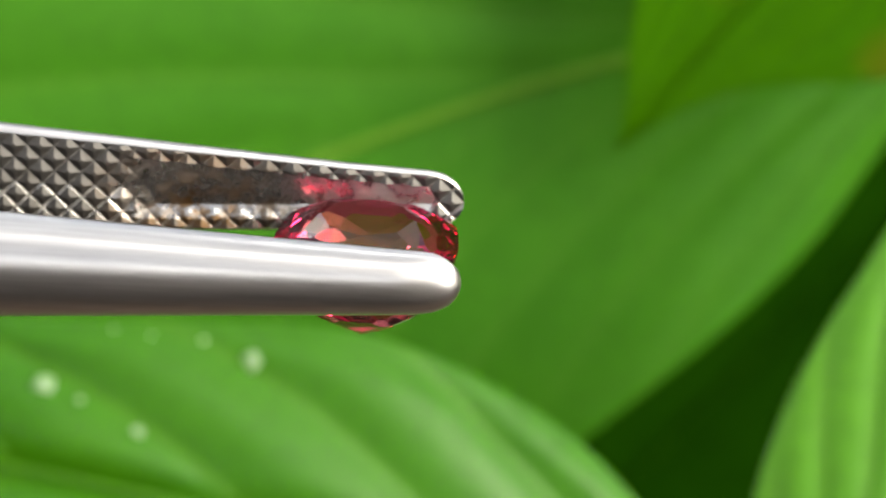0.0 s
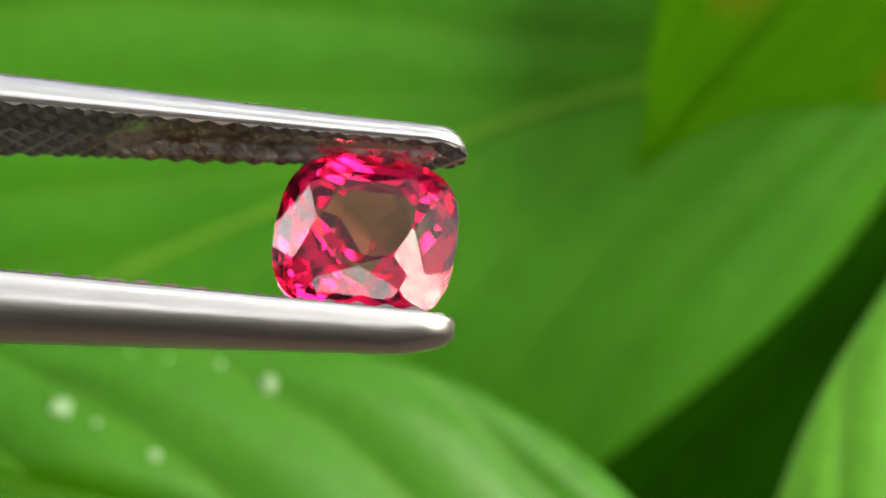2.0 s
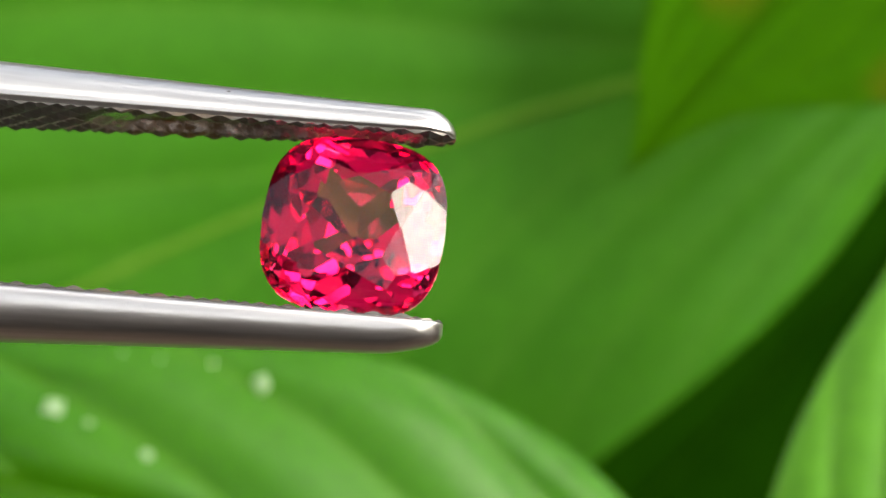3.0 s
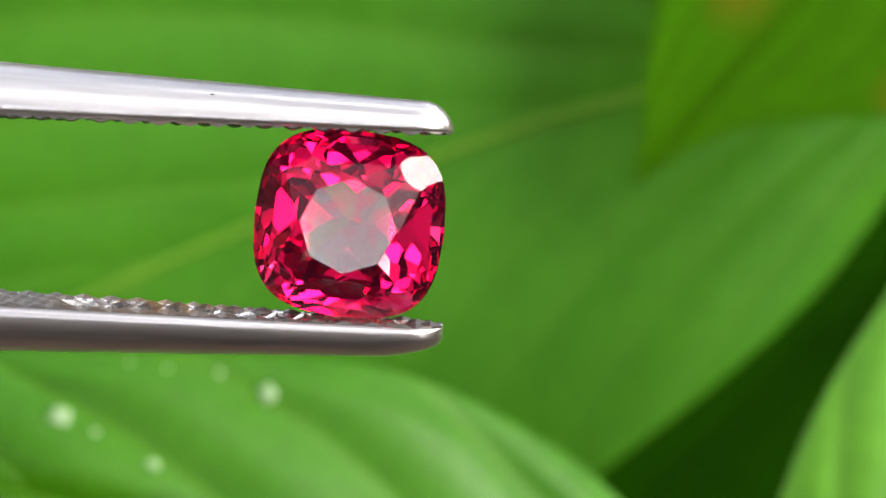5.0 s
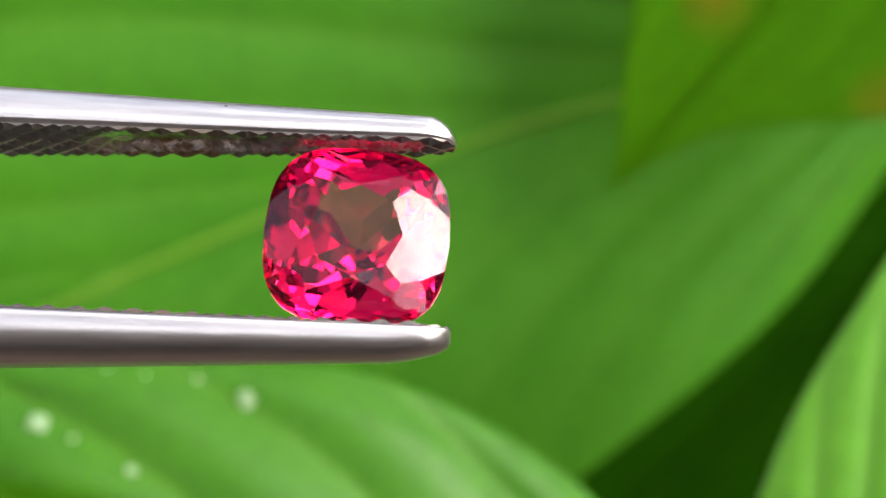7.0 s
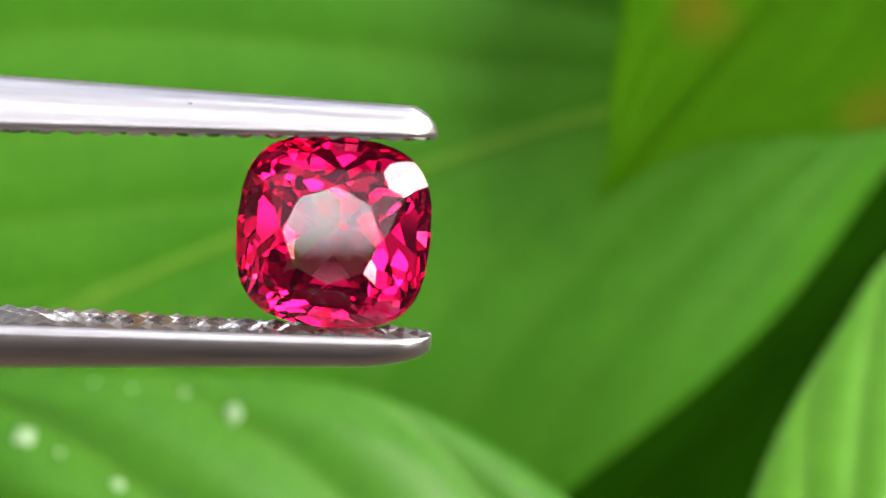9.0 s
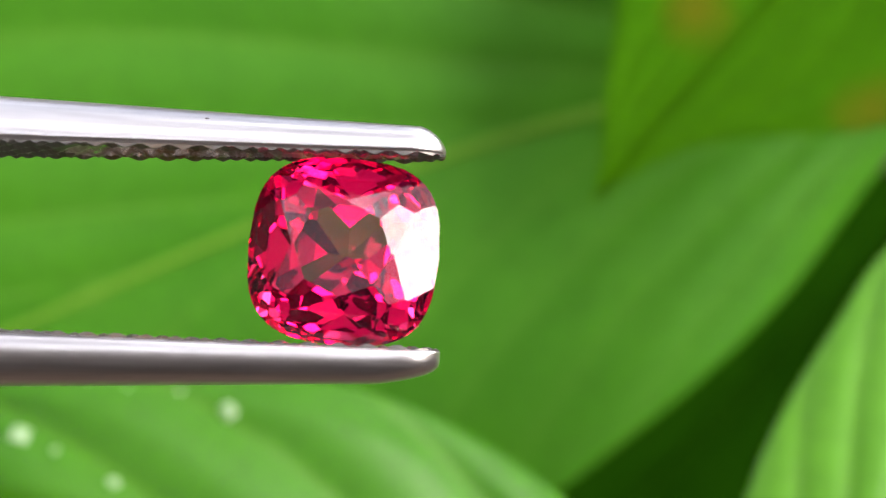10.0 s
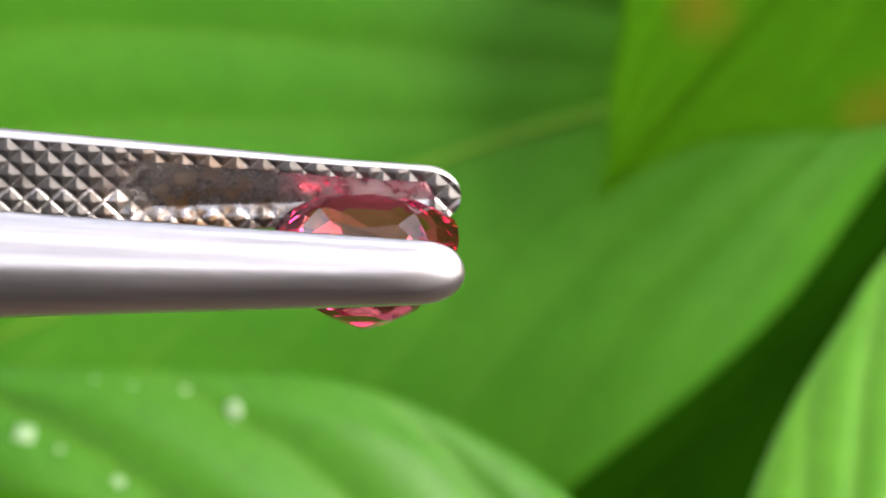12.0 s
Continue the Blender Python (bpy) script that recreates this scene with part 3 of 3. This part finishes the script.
def support(angle, rx=2.97, rz=2.93, e=3.0):
    """Distance of the girdle's tangent whose normal has this bearing."""
    q = e / (e - 1)
    return (abs(rx * math.cos(angle)) ** q + abs(rz * math.sin(angle)) ** q) ** (1 / q)


def make_gem():
    bm = bmesh.new()
    bmesh.ops.create_cube(bm, size=14)
    girdle = 0.10
    crown = 0.95

    def facet(bearing, slope, front, reach, rise=girdle):
        """A facet leaning inwards by slope, through the place at that share of the girdle's radius and that height."""
        a, s = radians(bearing), radians(slope)
        nx, nz, ny = math.cos(a) * math.sin(s), math.sin(a) * math.sin(s), math.cos(s)
        d = support(a) * reach * math.sin(s) + rise * math.cos(s)
        cut(bm, (nx, ny * (-1 if front else 1), nz), d)

    for k in range(40):
        a = radians(k * 9 + 4.5)
        cut(bm, (math.cos(a), 0, math.sin(a)), support(a))
    cut(bm, (0, -1, 0), crown)
    rnd = random.Random(11)
    for k in range(8):
        facet(45 * k, 31, True, 1.0)
        facet(45 * k + 22.5, 17, True, 0.64, 0.75)
        facet(45 * k + 11.25, 35.2 + rnd.uniform(-0.8, 0.8), True, 1.0)
        facet(45 * k - 11.25, 35.2 + rnd.uniform(-0.8, 0.8), True, 1.0)
    # stepped pavilion: steep below the girdle, shallow towards the culet, a little uneven
    for tier, (slope, reach, rise, count, shift) in enumerate((
            (66.5, 1.0, 0.10, 16, 0.0), (58.5, 0.88, 0.93, 16, 11.25), (52.0, 0.76, 1.51, 16, 0.0), (46.0, 0.64, 1.97, 16, 11.25),
            (39.5, 0.48, 2.34, 8, 0.0), (33.0, 0.36, 2.58, 8, 22.5))):
        for k in range(count):
            facet(360 / count * k + shift, slope + rnd.uniform(-1.4, 1.4), False, reach + rnd.uniform(-0.006, 0.006), rise)
    bmesh.ops.recalc_face_normals(bm, faces=bm.faces)
    bmesh.ops.rotate(bm, cent=(0, 0, 0), matrix=Matrix.Rotation(radians(4), 3, "Y"), verts=bm.verts)
    bmesh.ops.scale(bm, vec=(MM, MM, MM), verts=bm.verts)

    g = new("gemstone")
    tagged(g, "cushion-cut pinkish red faceted gemstone held by its girdle", "gemstone")
    bands = {"table": lambda q: q.normal.y < -0.999, "crown": lambda q: -0.999 <= q.normal.y < -0.02,
             "girdle": lambda q: abs(q.normal.y) <= 0.02, "pavilion": lambda q: q.normal.y > 0.02}
    labels = {"table": "flat polished table facet", "crown": "star, kite and girdle facets of the crown",
              "girdle": "thin upright girdle", "pavilion": "stepped pavilion facets down to the culet"}
    for name, inside in bands.items():
        piece = bm.copy()
        bmesh.ops.delete(piece, geom=[q for q in piece.faces if not inside(q)], context="FACES")
        part(name, piece, GEM, g, labels[name], smooth=False)
    bm.free()
    return g


gem = make_gem()


# ---------------------------------------------------------------- what moves
def motions():
    rows = [
        (0.0, pose(-0.002639, 0.043579, 0.411801, -106.988, 2.528, -2.132)),
        (0.2, pose(-0.002675, 0.043113, 0.411813, -103.414, 2.479, -2.419)),
        (0.5, pose(-0.002523, 0.043237, 0.410946, -96.927, 2.886, -2.734)),
        (0.8, pose(-0.002479, 0.043188, 0.411137, -91.070, 3.145, -2.930)),
        (1.0, pose(-0.002280, 0.043398, 0.411445, -86.803, 2.853, -3.031)),
        (1.2, pose(-0.002236, 0.043239, 0.411322, -83.952, 3.162, -3.022)),
        (1.5, pose(-0.002496, 0.043258, 0.411888, -78.688, 3.416, -2.775)),
        (1.8, pose(-0.002833, 0.044006, 0.411873, -72.232, 3.826, -2.780)),
        (2.0, pose(-0.003231, 0.044467, 0.412390, -67.136, 3.615, -2.192)),
        (2.2, pose(-0.003243, 0.044429, 0.411988, -64.553, 3.801, -2.603)),
        (2.5, pose(-0.003182, 0.044620, 0.412487, -58.816, 3.429, -2.341)),
        (2.8, pose(-0.003463, 0.044503, 0.412371, -56.326, 3.448, -2.327)),
        (3.0, pose(-0.003359, 0.044488, 0.412746, -52.198, 3.265, -2.341)),
        (3.2, pose(-0.003534, 0.044111, 0.412747, -50.137, 3.089, -2.135)),
        (4.8, pose(-0.003164, 0.043558, 0.414327, -34.989, 2.837, -1.731)),
        (5.0, pose(-0.003594, 0.043179, 0.414377, -34.670, 2.616, -1.283)),
        (5.2, pose(-0.003773, 0.043239, 0.414453, -36.157, 2.384, -0.994)),
        (5.5, pose(-0.003260, 0.042935, 0.414421, -38.133, 2.032, -1.488)),
        (5.8, pose(-0.003160, 0.043614, 0.414448, -40.495, 1.498, -0.984)),
        (6.0, pose(-0.003045, 0.043692, 0.414079, -40.564, 1.375, -1.483)),
        (6.2, pose(-0.002841, 0.043940, 0.414115, -46.080, 1.301, -1.041)),
        (6.5, pose(-0.002693, 0.044063, 0.413251, -52.369, 1.484, -1.257)),
        (6.7, pose(-0.002737, 0.044204, 0.413164, -54.928, 1.245, -1.064)),
        (8.3, pose(-0.002722, 0.042689, 0.415050, -38.339, 1.420, -1.280)),
        (8.5, pose(-0.002791, 0.042677, 0.415223, -34.692, 1.210, -1.636)),
        (8.8, pose(-0.002909, 0.042657, 0.415448, -32.888, 0.723, -1.275)),
        (9.0, pose(-0.002942, 0.042477, 0.415388, -32.933, 1.185, -1.657)),
        (9.2, pose(-0.002641, 0.042333, 0.415156, -33.835, 0.709, -1.561)),
        (9.5, pose(-0.002363, 0.042406, 0.414895, -38.662, 0.818, -1.509)),
        (9.8, pose(-0.002337, 0.042681, 0.414832, -41.048, 0.764, -1.427)),
        (10.0, pose(-0.002525, 0.042829, 0.414228, -45.438, 0.967, -1.642)),
        (10.2, pose(-0.002537, 0.043217, 0.414258, -50.438, 0.808, -1.419)),
        (10.5, pose(-0.002499, 0.043279, 0.414142, -55.654, 0.787, -1.206)),
        (10.8, pose(-0.002630, 0.043159, 0.414329, -65.485, 1.382, -1.029)),
        (11.0, pose(-0.002313, 0.043396, 0.414862, -73.956, 1.331, -1.353)),
        (11.2, pose(-0.002337, 0.043496, 0.414849, -80.990, 0.977, -1.269)),
        (11.5, pose(-0.002461, 0.043539, 0.414380, -90.426, 1.106, -1.104)),
        (11.8, pose(-0.002220, 0.044007, 0.414178, -100.595, 1.553, -0.799)),
        (12.0, pose(-0.002053, 0.044624, 0.413261, -106.841, 1.965, -0.383)),
    ]
    walk(tweezers, rows)
    walk(gem, rows)


motions()
